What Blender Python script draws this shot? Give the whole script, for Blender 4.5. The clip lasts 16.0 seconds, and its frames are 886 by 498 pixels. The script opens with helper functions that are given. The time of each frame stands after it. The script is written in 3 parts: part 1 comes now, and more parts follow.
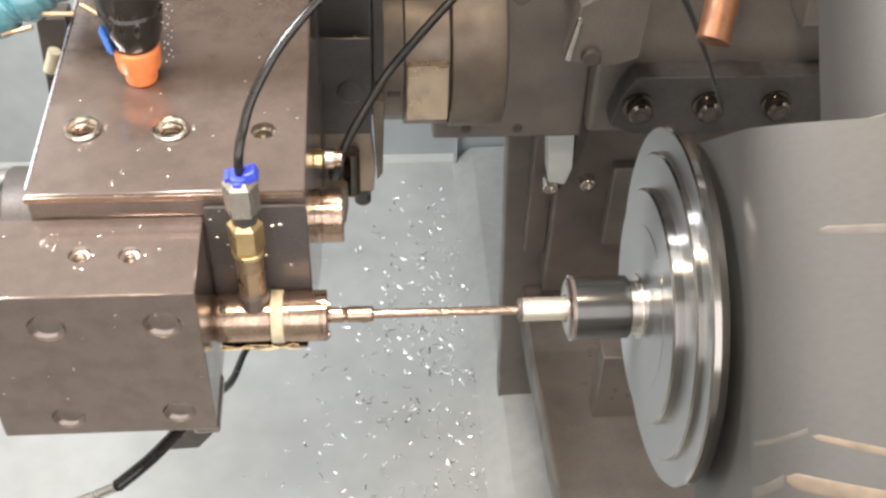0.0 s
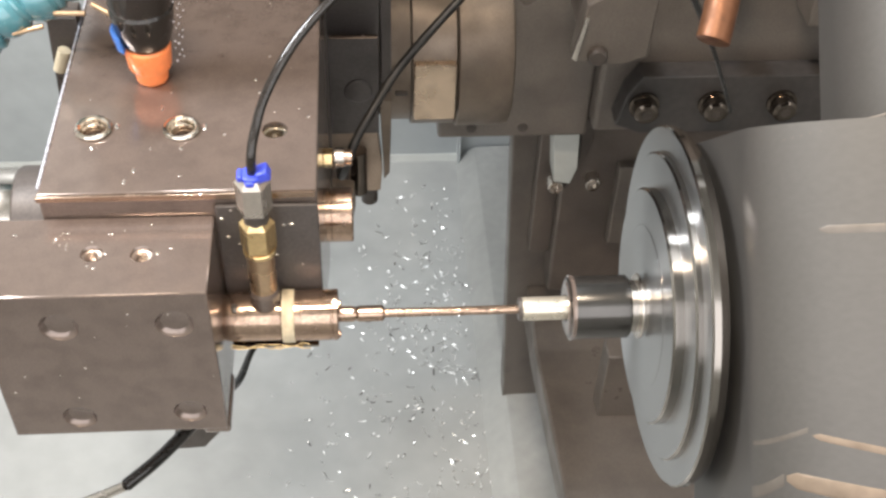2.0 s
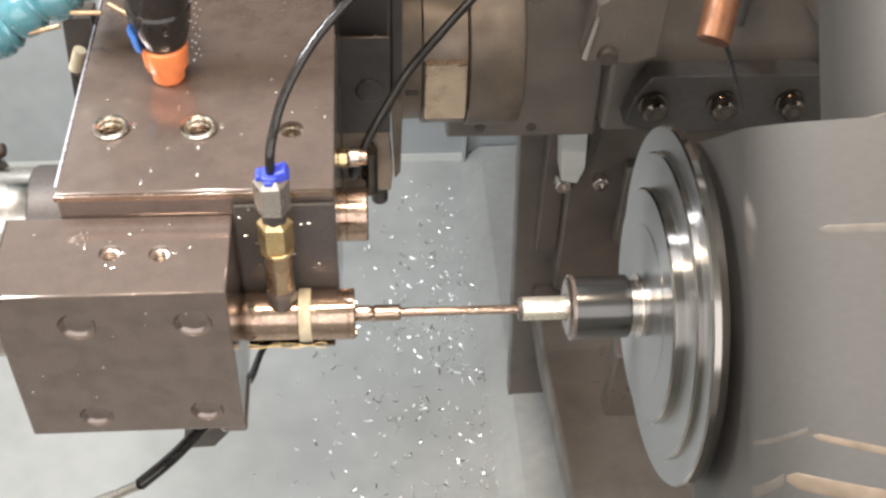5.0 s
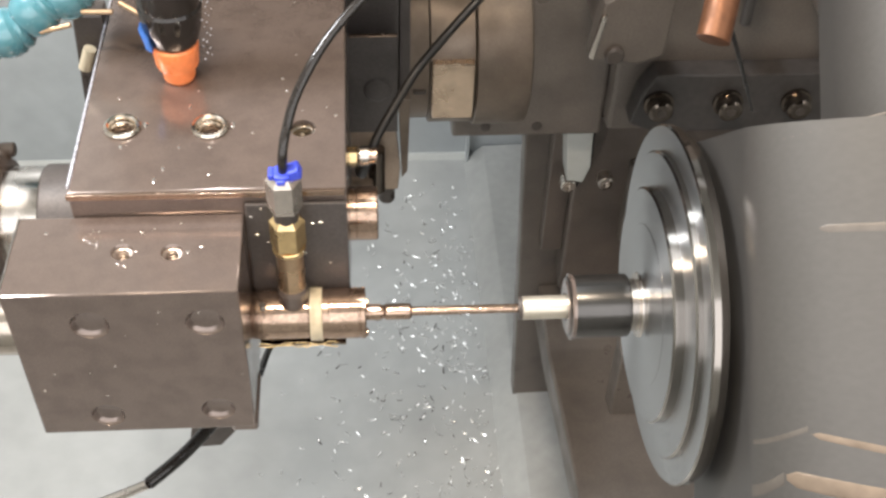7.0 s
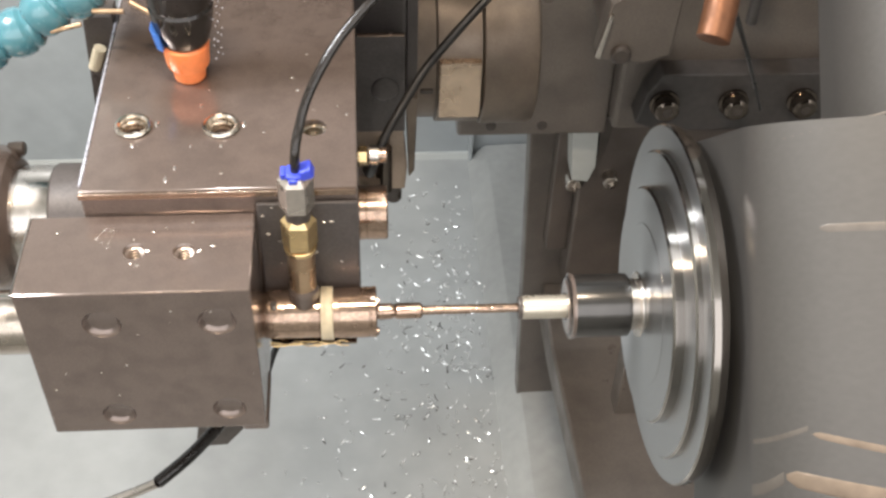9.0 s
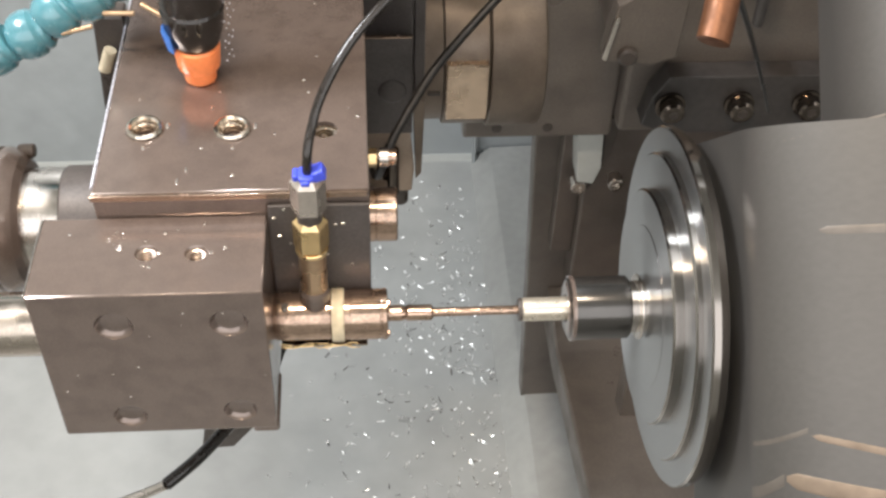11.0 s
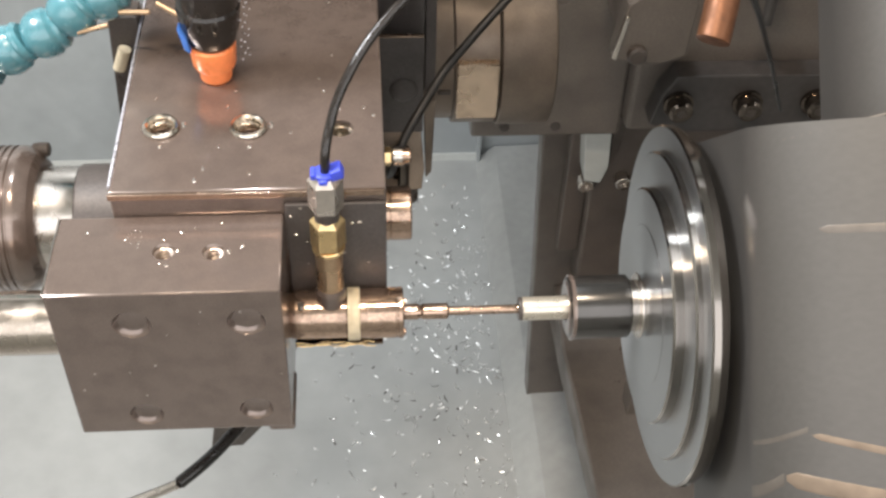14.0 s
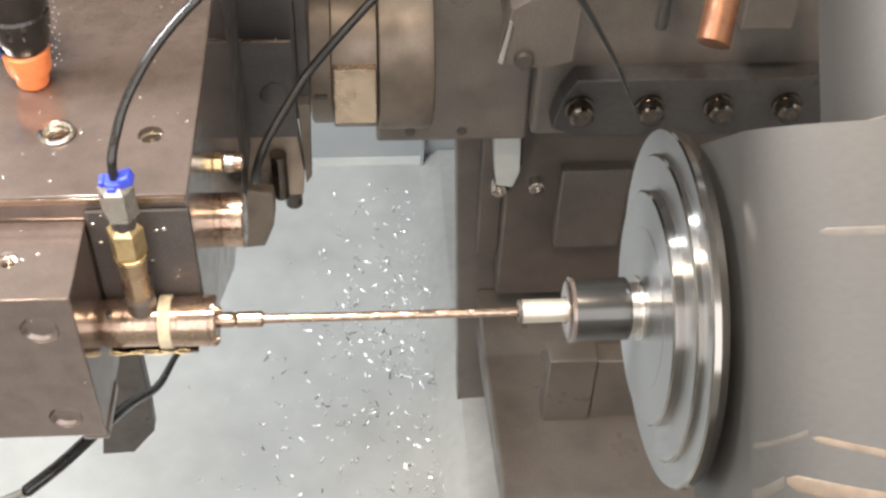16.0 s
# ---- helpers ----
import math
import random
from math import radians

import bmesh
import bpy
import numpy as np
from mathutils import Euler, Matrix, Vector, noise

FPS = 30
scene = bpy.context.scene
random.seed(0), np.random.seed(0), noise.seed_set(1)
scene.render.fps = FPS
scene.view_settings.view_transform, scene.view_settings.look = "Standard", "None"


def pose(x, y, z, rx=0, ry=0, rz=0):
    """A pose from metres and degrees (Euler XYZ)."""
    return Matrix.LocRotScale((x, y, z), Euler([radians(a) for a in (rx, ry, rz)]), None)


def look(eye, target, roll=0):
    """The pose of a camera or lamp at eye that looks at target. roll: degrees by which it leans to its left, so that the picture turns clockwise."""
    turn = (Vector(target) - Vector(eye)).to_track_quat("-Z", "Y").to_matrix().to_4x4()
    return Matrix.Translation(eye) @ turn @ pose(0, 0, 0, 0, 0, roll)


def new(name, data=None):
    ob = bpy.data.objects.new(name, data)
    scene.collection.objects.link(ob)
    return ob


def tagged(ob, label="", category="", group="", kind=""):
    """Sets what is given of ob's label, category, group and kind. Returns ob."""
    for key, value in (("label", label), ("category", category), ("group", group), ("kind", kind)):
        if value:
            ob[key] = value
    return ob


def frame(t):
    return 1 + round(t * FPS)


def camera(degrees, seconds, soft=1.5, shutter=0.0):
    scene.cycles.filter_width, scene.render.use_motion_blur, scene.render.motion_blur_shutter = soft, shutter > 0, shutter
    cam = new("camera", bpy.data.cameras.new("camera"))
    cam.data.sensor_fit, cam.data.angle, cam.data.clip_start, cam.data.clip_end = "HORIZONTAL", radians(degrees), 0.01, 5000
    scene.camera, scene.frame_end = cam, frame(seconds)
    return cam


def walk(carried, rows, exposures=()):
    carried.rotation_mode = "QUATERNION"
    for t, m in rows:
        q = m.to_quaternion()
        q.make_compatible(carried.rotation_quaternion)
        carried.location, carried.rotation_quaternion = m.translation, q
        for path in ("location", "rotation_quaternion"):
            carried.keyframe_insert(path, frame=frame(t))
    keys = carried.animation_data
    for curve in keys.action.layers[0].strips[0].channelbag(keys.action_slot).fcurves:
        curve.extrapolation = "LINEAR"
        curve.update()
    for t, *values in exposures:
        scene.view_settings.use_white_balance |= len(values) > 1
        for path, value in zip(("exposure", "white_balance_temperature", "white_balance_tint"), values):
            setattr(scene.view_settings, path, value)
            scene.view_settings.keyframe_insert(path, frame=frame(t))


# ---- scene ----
# The machine room is fixed; the headstock slides along x and carries the camera.
FEED = [(0, 0), (2, .0061), (4, .01225), (6.5, .0201), (9, .0277), (11.5, .0353), (14, .0427), (15, .0458),
        (15.2, .0464), (15.3, .0314), (15.4, -.0013), (15.5, -.0222), (15.6, -.0549), (15.7, -.0608), (15.8, -.0622), (16, -.0618)]
SHAKE = [(0, .9), (.5, 0), (2, 0), (2.5, -.7), (3, .8), (3.5, -1), (4, .4), (5.2, -.6), (6.5, -1.3), (7, -1.9), (7.5, -3.2), (8, -2.1),
         (8.5, -1.9), (9, -2.8), (10.2, -.4), (11.5, 1.9), (12, 2.2), (12.5, 1.5), (13, 2), (13.5, 3.3), (14, -.6), (14.5, -.2), (15, -2.2),
         (15.5, .8), (16, 4.2)]
TIMES = [i / 10 for i in range(161)]
EYE_Z = 1.45


def along(table, t):
    return float(np.interp(t, [a for a, b in table], [b for a, b in table]))


def slide(t):
    return -along(FEED, t)


def eye_pose(t):
    tilt = math.degrees(along(SHAKE, t) / 2109.5)
    return (pose(slide(t), 0, EYE_Z) @ pose(0, 0, 0, 0, 0, -5.3136) @ pose(0, 0, 0, 44.958) @ pose(0, 0, 0, 0, 0, 2.304)
            @ pose(0, 0, 0, tilt))


cam = camera(40.776, 16.0, soft=2.7, shutter=1.2)
walk(cam, [(t, eye_pose(t)) for t in TIMES], exposures=[(0, .56), (1, .46), (3.5, .40), (7, .30), (11.5, .19), (15.2, .15), (15.6, .36), (16, .64)])

# ---- light: workshop daylight through the open front, the machine's work lamps ----
world = bpy.data.worlds.new("workshop")
scene.world = world
world.use_nodes = True
world.node_tree.nodes["Background"].inputs[0].default_value = (.985, .97, .972, 1)
world.node_tree.nodes["Background"].inputs[1].default_value = 2.3


def area_lamp(name, eye, target, sx, sy, watts, colour):
    data = bpy.data.lights.new(name, "AREA")
    data.shape, data.size, data.size_y, data.energy, data.color = "RECTANGLE", sx, sy, watts, colour
    ob = new(name, data)
    ob.matrix_world = look(eye, target)
    return ob


area_lamp("work_lamp", (-.1, .28, 2.2), (-.05, .5, .8), .40, .03, 15.5, (1, .84, .66))
area_lamp("work_lamp", (-.16, .92, 2.2), (.10, .6, .8), .16, .06, 9, (.86, .93, 1))
area_lamp("work_lamp", (-.95, .62, 2.1), (-.1, 1.15, .0), .5, .12, 28, (.95, .97, 1))


# ---- materials ----
def mat(name, colour, rough=.5, metal=0.0, grain=60, vary=.25, stain=6, stain_amt=.3, bump=.1, stretch=(1, 1, 1), rough_vary=.15, coat=0.0, stain_colour=None):
    m = bpy.data.materials.new(name)
    m.use_nodes = True
    n, l = m.node_tree.nodes, m.node_tree.links
    b = n["Principled BSDF"]
    tc = n.new("ShaderNodeTexCoord")
    mp = n.new("ShaderNodeMapping")
    mp.inputs["Scale"].default_value = stretch
    l.new(tc.outputs["Object"], mp.inputs[0])
    fine, big = n.new("ShaderNodeTexNoise"), n.new("ShaderNodeTexNoise")
    fine.inputs["Scale"].default_value, fine.inputs["Detail"].default_value = grain, 5
    big.inputs["Scale"].default_value, big.inputs["Detail"].default_value = stain, 4
    l.new(mp.outputs[0], fine.inputs["Vector"])
    l.new(tc.outputs["Object"], big.inputs["Vector"])
    r1, r2 = n.new("ShaderNodeMapRange"), n.new("ShaderNodeMapRange")
    r1.inputs[1].default_value, r1.inputs[2].default_value = .3, .7
    r1.inputs[3].default_value, r1.inputs[4].default_value = 1 - vary, 1 + vary
    r2.inputs[1].default_value, r2.inputs[2].default_value = .42, .68
    r2.inputs[3].default_value, r2.inputs[4].default_value = 0, stain_amt
    l.new(fine.outputs[0], r1.inputs[0])
    l.new(big.outputs[0], r2.inputs[0])
    mul = n.new("ShaderNodeVectorMath")
    mul.operation = "SCALE"
    mul.inputs[0].default_value = colour
    l.new(r1.outputs[0], mul.inputs["Scale"])
    mix = n.new("ShaderNodeMix")
    mix.data_type = "RGBA"
    mix.inputs["B"].default_value = (*(stain_colour or [c * .5 for c in colour]), 1)
    l.new(r2.outputs[0], mix.inputs["Factor"])
    l.new(mul.outputs[0], mix.inputs["A"])
    l.new(mix.outputs["Result"], b.inputs["Base Color"])
    r3 = n.new("ShaderNodeMapRange")
    r3.inputs[1].default_value, r3.inputs[2].default_value = .3, .7
    r3.inputs[3].default_value, r3.inputs[4].default_value = max(.03, rough - rough_vary), min(1, rough + rough_vary)
    l.new(big.outputs[0], r3.inputs[0])
    l.new(r3.outputs[0], b.inputs["Roughness"])
    b.inputs["Metallic"].default_value = metal
    b.inputs["Coat Weight"].default_value = coat
    b.inputs["Coat Roughness"].default_value = .12
    if bump:
        bp = n.new("ShaderNodeBump")
        bp.inputs["Strength"].default_value, bp.inputs["Distance"].default_value = bump, .001
        l.new(fine.outputs[0], bp.inputs["Height"])
        l.new(bp.outputs[0], b.inputs["Normal"])
    return m


OXIDE = mat("oiled_black_oxide_steel", (.215, .166, .142), .19, .6, 900, .1, 70, .35, .04, coat=.5, rough_vary=.06, stain_colour=(.10, .074, .06))
OXIDE_ROUGH = mat("dark_cast_steel", (.08, .066, .058), .4, .2, 600, .15, 40, .45, .12)
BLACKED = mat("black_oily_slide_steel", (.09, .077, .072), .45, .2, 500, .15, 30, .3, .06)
STEEL = mat("wet_ground_steel", (.46, .40, .34), .22, 1.0, 600, .08, 60, .2, .04)
WARM_STEEL = mat("oil_wet_steel", (.46, .33, .25), .17, .95, 500, .15, 110, .45, .08)
TURNED = mat("turned_bright_steel", (.47, .475, .48), .3, 1.0, 500, .08, 9, .12, .03, stretch=(3, 1, 1), rough_vary=.04)
n = TURNED.node_tree.nodes
tangent = n.new("ShaderNodeTangent")
tangent.direction_type, tangent.axis = "RADIAL", "X"
# darker than the faces: reflected dark surroundings are put into the colour
RIM = mat("darkened_polished_rim_steel", (.30, .275, .25), .14, 1.0, 500, .06, 9, .1, .02, stretch=(3, 1, 1), rough_vary=.03)
TURNED.node_tree.links.new(tangent.outputs[0], n["Principled BSDF"].inputs["Tangent"])
n["Principled BSDF"].inputs["Anisotropic"].default_value = .8
n["Principled BSDF"].inputs["Anisotropic Rotation"].default_value = .25
BRASS = mat("brass", (.80, .58, .30), .2, .9, 200, .15, 40, .3, .05)
# colour raised to stand for the lamp's warm reflection on the pad
PAD = mat("dented_bright_pad", (.62, .48, .36), .24, .9, 70, .15, 60, .3, 1.0)
RING = mat("wet_bright_bushing", (.74, .66, .56), .2, 1.0, 400, .1, 90, .3, .05)
# dark base colour that carries the shade on the wiper bolts
DARK_BOLT = mat("oily_dark_bolt_steel", (.13, .108, .09), .12, .95, 300, .15, 60, .4, .05)
BRIGHT_STEEL = mat("nickel_plated_steel", (.6, .55, .5), .22, 1.0, 200, .1, 40, .25, .04)
NICKEL = mat("satin_nickel", (.58, .52, .46), .26, .85, 200, .1, 60, .25, .06)
THREAD = mat("oily_cut_thread", (.50, .41, .35), .34, .7, 400, .1, 90, .3, .05)
EDGE = mat("pale_silver_steel", (.50, .50, .55), .35, .5, 600, .25, 120, .3, .2)
TAN = mat("oil_stained_tan_steel", (.36, .28, .22), .42, .5, 500, .12, 40, .45, .08)
OILY_BRASS = mat("oily_brass", (.50, .35, .22), .3, .8, 200, .15, 60, .4, .06)
SKY_BLUE = mat("light_blue_plastic", (.07, .20, .62), .3, 0, 150, .1, 30, .1, .03)
BLUE = mat("blue_plastic", (.05, .075, .55), .35, 0, 150, .1, 30, .1, .03)
ORANGE = mat("orange_plastic", (.93, .26, .085), .34, 0, 150, .1, 60, .25, .03)
TEAL = mat("teal_plastic", (.065, .19, .225), .22, 0, 120, .15, 60, .3, .12, coat=1.0)
RUBBER = mat("wet_black_rubber", (.017, .014, .012), .2, 0, 200, .2, 30, .2, .06)
DULL = mat("matte_black_rubber", (.014, .012, .011), .5, 0, 200, .2, 30, .2, .04)
# lighter warm colour for lamp streaks reflected in the cover
WARM_STREAK = mat("warm_streak_metal", (.22, .168, .125), .5, .6, 120, .15, 25, .3, .05)
# paler cover metal, for the seam and for faint reflections
FAINT = mat("pale_seam_and_streak_metal", (.138, .120, .104), .5, .5, 120, .12, 25, .3, .03)
COPPER = mat("copper_tube", (.165, .072, .036), .45, .6, 200, .2, 60, .45, .1)
TAPE = mat("cream_tape", (.62, .52, .36), .6, 0, 150, .2, 60, .35, .1)
PAN = mat("grey_painted_sheet", (.40, .40, .385), .40, .1, 25, .06, 5, .28, .03)
# pan sheet made darker: the tilted fold's shade is in the colour
FOLD = mat("shaded_grey_sheet", (.36, .36, .345), .45, .1, 60, .06, 9, .3, .03)
REAR = mat("blue_grey_rear_sheet", (.37, .39, .395), .42, .1, 25, .06, 6, .25, .03)
PANEL = mat("light_grey_panel", (.5, .505, .48), .4, .1, 25, .06, 3, .2, .03)
CAST = mat("oily_grey_casting", (.165, .14, .122), .42, .25, 400, .12, 16, .5, .1, coat=.15)
CAST_BED = mat("oily_bed_casting", (.165, .14, .122), .42, .2, 400, .12, 16, .5, .1, coat=.15)
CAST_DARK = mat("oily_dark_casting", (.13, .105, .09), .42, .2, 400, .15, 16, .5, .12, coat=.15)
BARREL = mat("oil_stained_ground_steel", (.2, .158, .125), .46, .55, 700, .1, 30, .5, .05)
COVER = mat("brushed_headstock_cover", (.107, .100, .093), .46, .6, 60, .04, 5, .2, .02, stretch=(1, 6, 6), rough_vary=.05)
WIPER = mat("black_rubber_wiper", (.05, .044, .042), .4, 0, 120, .2, 20, .3, .06, coat=.2)
CHIP = mat("bright_metal_chips", (.88, .88, .86), .3, .45, 300, .1, 30, .1, 0)
geo, ramp = CHIP.node_tree.nodes.new("ShaderNodeNewGeometry"), CHIP.node_tree.nodes.new("ShaderNodeValToRGB")
ramp.color_ramp.elements[0].position, ramp.color_ramp.elements[0].color = .10, (.16, .15, .14, 1)
ramp.color_ramp.elements[1].position, ramp.color_ramp.elements[1].color = .35, (.88, .88, .86, 1)
CHIP.node_tree.links.new(geo.outputs["Random Per Island"], ramp.inputs[0])
CHIP.node_tree.links.new(ramp.outputs[0], CHIP.node_tree.nodes["Principled BSDF"].inputs["Base Color"])
WET = mat("coolant_drops", (.6, .55, .5), .06, .85, 300, .05, 30, .1, 0)


# ---- building helpers ----
def thing(name, at, label, category, group="", kind=""):
    return tagged(place(new(name), at), label, category, group, kind)


def place(ob, at):
    ob.location = at
    return ob


def root_at(ob):
    p = Vector((0, 0, 0))
    while ob is not None:
        p += ob.location
        ob = ob.parent
    return p


def part(name, bm, material, parent, label="", smooth=True):
    me = bpy.data.meshes.new(name)
    soft = 55 if bm.faces.layers.int.get("pipe") else 20
    bmesh.ops.translate(bm, verts=bm.verts, vec=-root_at(parent))
    bm.to_mesh(me)
    bm.free()
    me.materials.append(material)
    if smooth:
        me.shade_smooth()
        me.set_sharp_from_angle(angle=radians(soft))
    ob = new(name, me)
    ob.parent = parent
    if label:
        ob["label"] = label
    return ob


def solo(name, bm, material, at, label, category, group="", kind=""):
    me = bpy.data.meshes.new(name)
    soft = 55 if bm.faces.layers.int.get("pipe") else 20
    bmesh.ops.translate(bm, verts=bm.verts, vec=-Vector(at))
    bm.to_mesh(me)
    bm.free()
    me.materials.append(material)
    me.shade_smooth()
    me.set_sharp_from_angle(angle=radians(soft))
    return tagged(place(new(name, me), at), label, category, group, kind)


def box(lo, hi, bevel=.001, segments=2):
    bm = bmesh.new()
    bmesh.ops.create_cube(bm, size=1)
    for v in bm.verts:
        v.co = Vector([lo[i] + (v.co[i] + .5) * (hi[i] - lo[i]) for i in range(3)])
    if bevel:
        bmesh.ops.bevel(bm, geom=bm.edges[:], offset=bevel, segments=segments, affect="EDGES", profile=.5)
    return bm


def prism(outline, axis, lo, hi, bevel=.001):
    """A closed outline in the plane across the axis, drawn out from lo to hi."""
    bm = bmesh.new()
    i = "xyz".index(axis)
    rings = []
    for h in (lo, hi):
        ring = []
        for a, b in outline:
            co = [a, b]
            co.insert(i, h)
            ring.append(bm.verts.new(co))
        rings.append(ring)
    n = len(outline)
    bm.faces.new(rings[0])
    bm.faces.new(rings[1])
    for k in range(n):
        bm.faces.new((rings[0][k], rings[0][(k + 1) % n], rings[1][(k + 1) % n], rings[1][k]))
    bmesh.ops.recalc_face_normals(bm, faces=bm.faces[:])
    if bevel:
        bmesh.ops.bevel(bm, geom=bm.edges[:], offset=bevel, segments=2, affect="EDGES", profile=.5)
    return bm


def turned(profile, axis, centre, n=48, closed=False):
    """A profile of (along, radius) spun round an axis through centre; closed joins its ends, for a bored piece."""
    bm = bmesh.new()
    i = "xyz".index(axis)
    rings = []
    for a, r in profile:
        ring = []
        for k in range(n):
            w = 2 * math.pi * k / n
            co = [centre[(i + 1) % 3] + r * math.cos(w), centre[(i + 2) % 3] + r * math.sin(w)]
            p = [0, 0, 0]
            p[i], p[(i + 1) % 3], p[(i + 2) % 3] = a, co[0], co[1]
            ring.append(bm.verts.new(p))
        rings.append(ring)
    pairs = list(zip(rings, rings[1:])) + ([(rings[-1], rings[0])] if closed else [])
    for r0, r1 in pairs:
        for k in range(n):
            bm.faces.new((r0[k], r0[(k + 1) % n], r1[(k + 1) % n], r1[k]))
    if not closed:
        bm.faces.new(rings[0])
        bm.faces.new(rings[-1])
    bmesh.ops.recalc_face_normals(bm, faces=bm.faces[:])
    return bm


def pipe(points, radius, n=14, steps=8, taper=None):
    """A round tube along a smooth line through the points."""
    pts = [Vector(p) for p in points]
    line = []
    for k in range(len(pts) - 1):
        p0, p1, p2, p3 = pts[max(k - 1, 0)], pts[k], pts[k + 1], pts[min(k + 2, len(pts) - 1)]
        for j in range(steps):
            u = j / steps
            line.append(.5 * (2 * p1 + (p2 - p0) * u + (2 * p0 - 5 * p1 + 4 * p2 - p3) * u * u + (3 * p1 - p0 - 3 * p2 + p3) * u ** 3))
    line.append(pts[-1])
    bm = bmesh.new()
    bm.faces.layers.int.new("pipe")
    rings = []
    side = None
    for k, p in enumerate(line):
        way = (line[min(k + 1, len(line) - 1)] - line[max(k - 1, 0)]).normalized()
        side = way.orthogonal().normalized() if side is None else (side - way * side.dot(way)).normalized()
        up = way.cross(side)
        r = radius if taper is None else radius * taper(k / (len(line) - 1))
        rings.append([bm.verts.new(p + r * (math.cos(a) * side + math.sin(a) * up)) for a in [2 * math.pi * j / n for j in range(n)]])
    for r0, r1 in zip(rings, rings[1:]):
        for k in range(n):
            bm.faces.new((r0[k], r0[(k + 1) % n], r1[(k + 1) % n], r1[k]))
    bm.faces.new(rings[0])
    bm.faces.new(rings[-1])
    bmesh.ops.recalc_face_normals(bm, faces=bm.faces[:])
    return bm


def hexagon(z0, z1, across, centre, chamfer=.0012):
    r = across / math.sqrt(3)
    return turned([(z0, r - .0012), (z0 + .0012, r), (z1 - chamfer, r), (z1, r - chamfer)], "z", centre, 6)


def carve(ob, cutters):
    """Cuts the bodies of the given meshes out of ob for good."""
    made = []
    for bm in cutters:
        me = bpy.data.meshes.new("cutter")
        bmesh.ops.translate(bm, verts=bm.verts, vec=-root_at(ob))
        bm.to_mesh(me)
        bm.free()
        cutter = new("cutter", me)
        cutter.location = root_at(ob)
        made.append(cutter)
        mod = ob.modifiers.new("cut", "BOOLEAN")
        mod.operation, mod.object, mod.solver = "DIFFERENCE", cutter, "EXACT"
    bpy.context.view_layer.update()
    me = bpy.data.meshes.new_from_object(ob.evaluated_get(bpy.context.evaluated_depsgraph_get()))
    ob.modifiers.clear()
    ob.data = me
    me.set_sharp_from_angle(angle=radians(20))
    for cutter in made:
        bpy.data.objects.remove(cutter)
    return ob


# ---- the enclosure ----
def structure(name, bm, material, at, label, category):
    return solo(name, bm, material, at, label, category, kind="structure")


def enclosure():
    structure("floor", box((-1.6, -.7, -.02), (1.8, 1.72, 0), 0), PAN, (0, .5, 0), "grey painted sheet metal chip pan floor", "floor")
    structure("wall_back", box((-1.6, 1.68, .0), (1.8, 1.72, 2.3), 0), REAR, (0, 1.7, 0), "blue-grey sheet metal rear wall of the enclosure", "wall")
    structure("wall_left", box((-1.64, -.7, 0), (-1.6, 1.72, 2.3), 0), PANEL, (-1.62, .5, 0), "light grey sheet metal side wall", "wall")
    structure("wall_right", box((1.8, -.7, 0), (1.84, 1.72, 2.3), 0), PANEL, (1.82, .5, 0), "light grey sheet metal end wall", "wall")
    structure("ceiling", box((-1.64, -.7, 2.3), (1.84, 1.72, 2.34), 0), PANEL, (0, .5, 2.3), "light grey sheet metal roof of the enclosure", "ceiling")
    # unseen front wall, made high to cut the light on forward faces
    structure("wall_front", box((-1.64, -.74, 0), (1.84, -.7, 1.15), 0), PANEL, (0, -.72, 0), "unseen grey sheet metal front, raised to limit the light", "wall")
    # the folds of the pan at the back
    structure("trim", prism([(1.672, .0), (1.68, .0), (1.68, .012), (1.676, .012)], "x", -1.6, .17, 0), PANEL, (0, 1.675, 0), "pale folded seam along the rear of the pan", "trim")
    structure("trim", prism([(.165, .0), (.36, .0), (.36, .035), (.20, .03)], "y", .40, 1.676, .002), FOLD, (.25, 1.3, 0), "raised light grey fold of the chip pan", "trim")
    structure("trim", box((.168, 1.66, .0), (.174, 1.681, .3), .001), REAR, (.17, 1.67, 0), "vertical seam of the rear sheet", "trim")


enclosure()


# ---- tool block with the drill ----
AX_Y, AX_Z = .453, .944


def tapped(z0, z1, r, pitch, at):
    """A thread lining for a bored hole."""
    prof = [(z0, r), (z1, r)]
    z = z1
    while z > z0 + pitch:
        prof += [(z - pitch * .15, r * .98), (z - pitch * .5, r * .98), (z - pitch * .65, r * .84), (z - pitch, r * .84)]
        z -= pitch
    return turned(prof + [(z0, r * .84)], "z", at, 32, True)


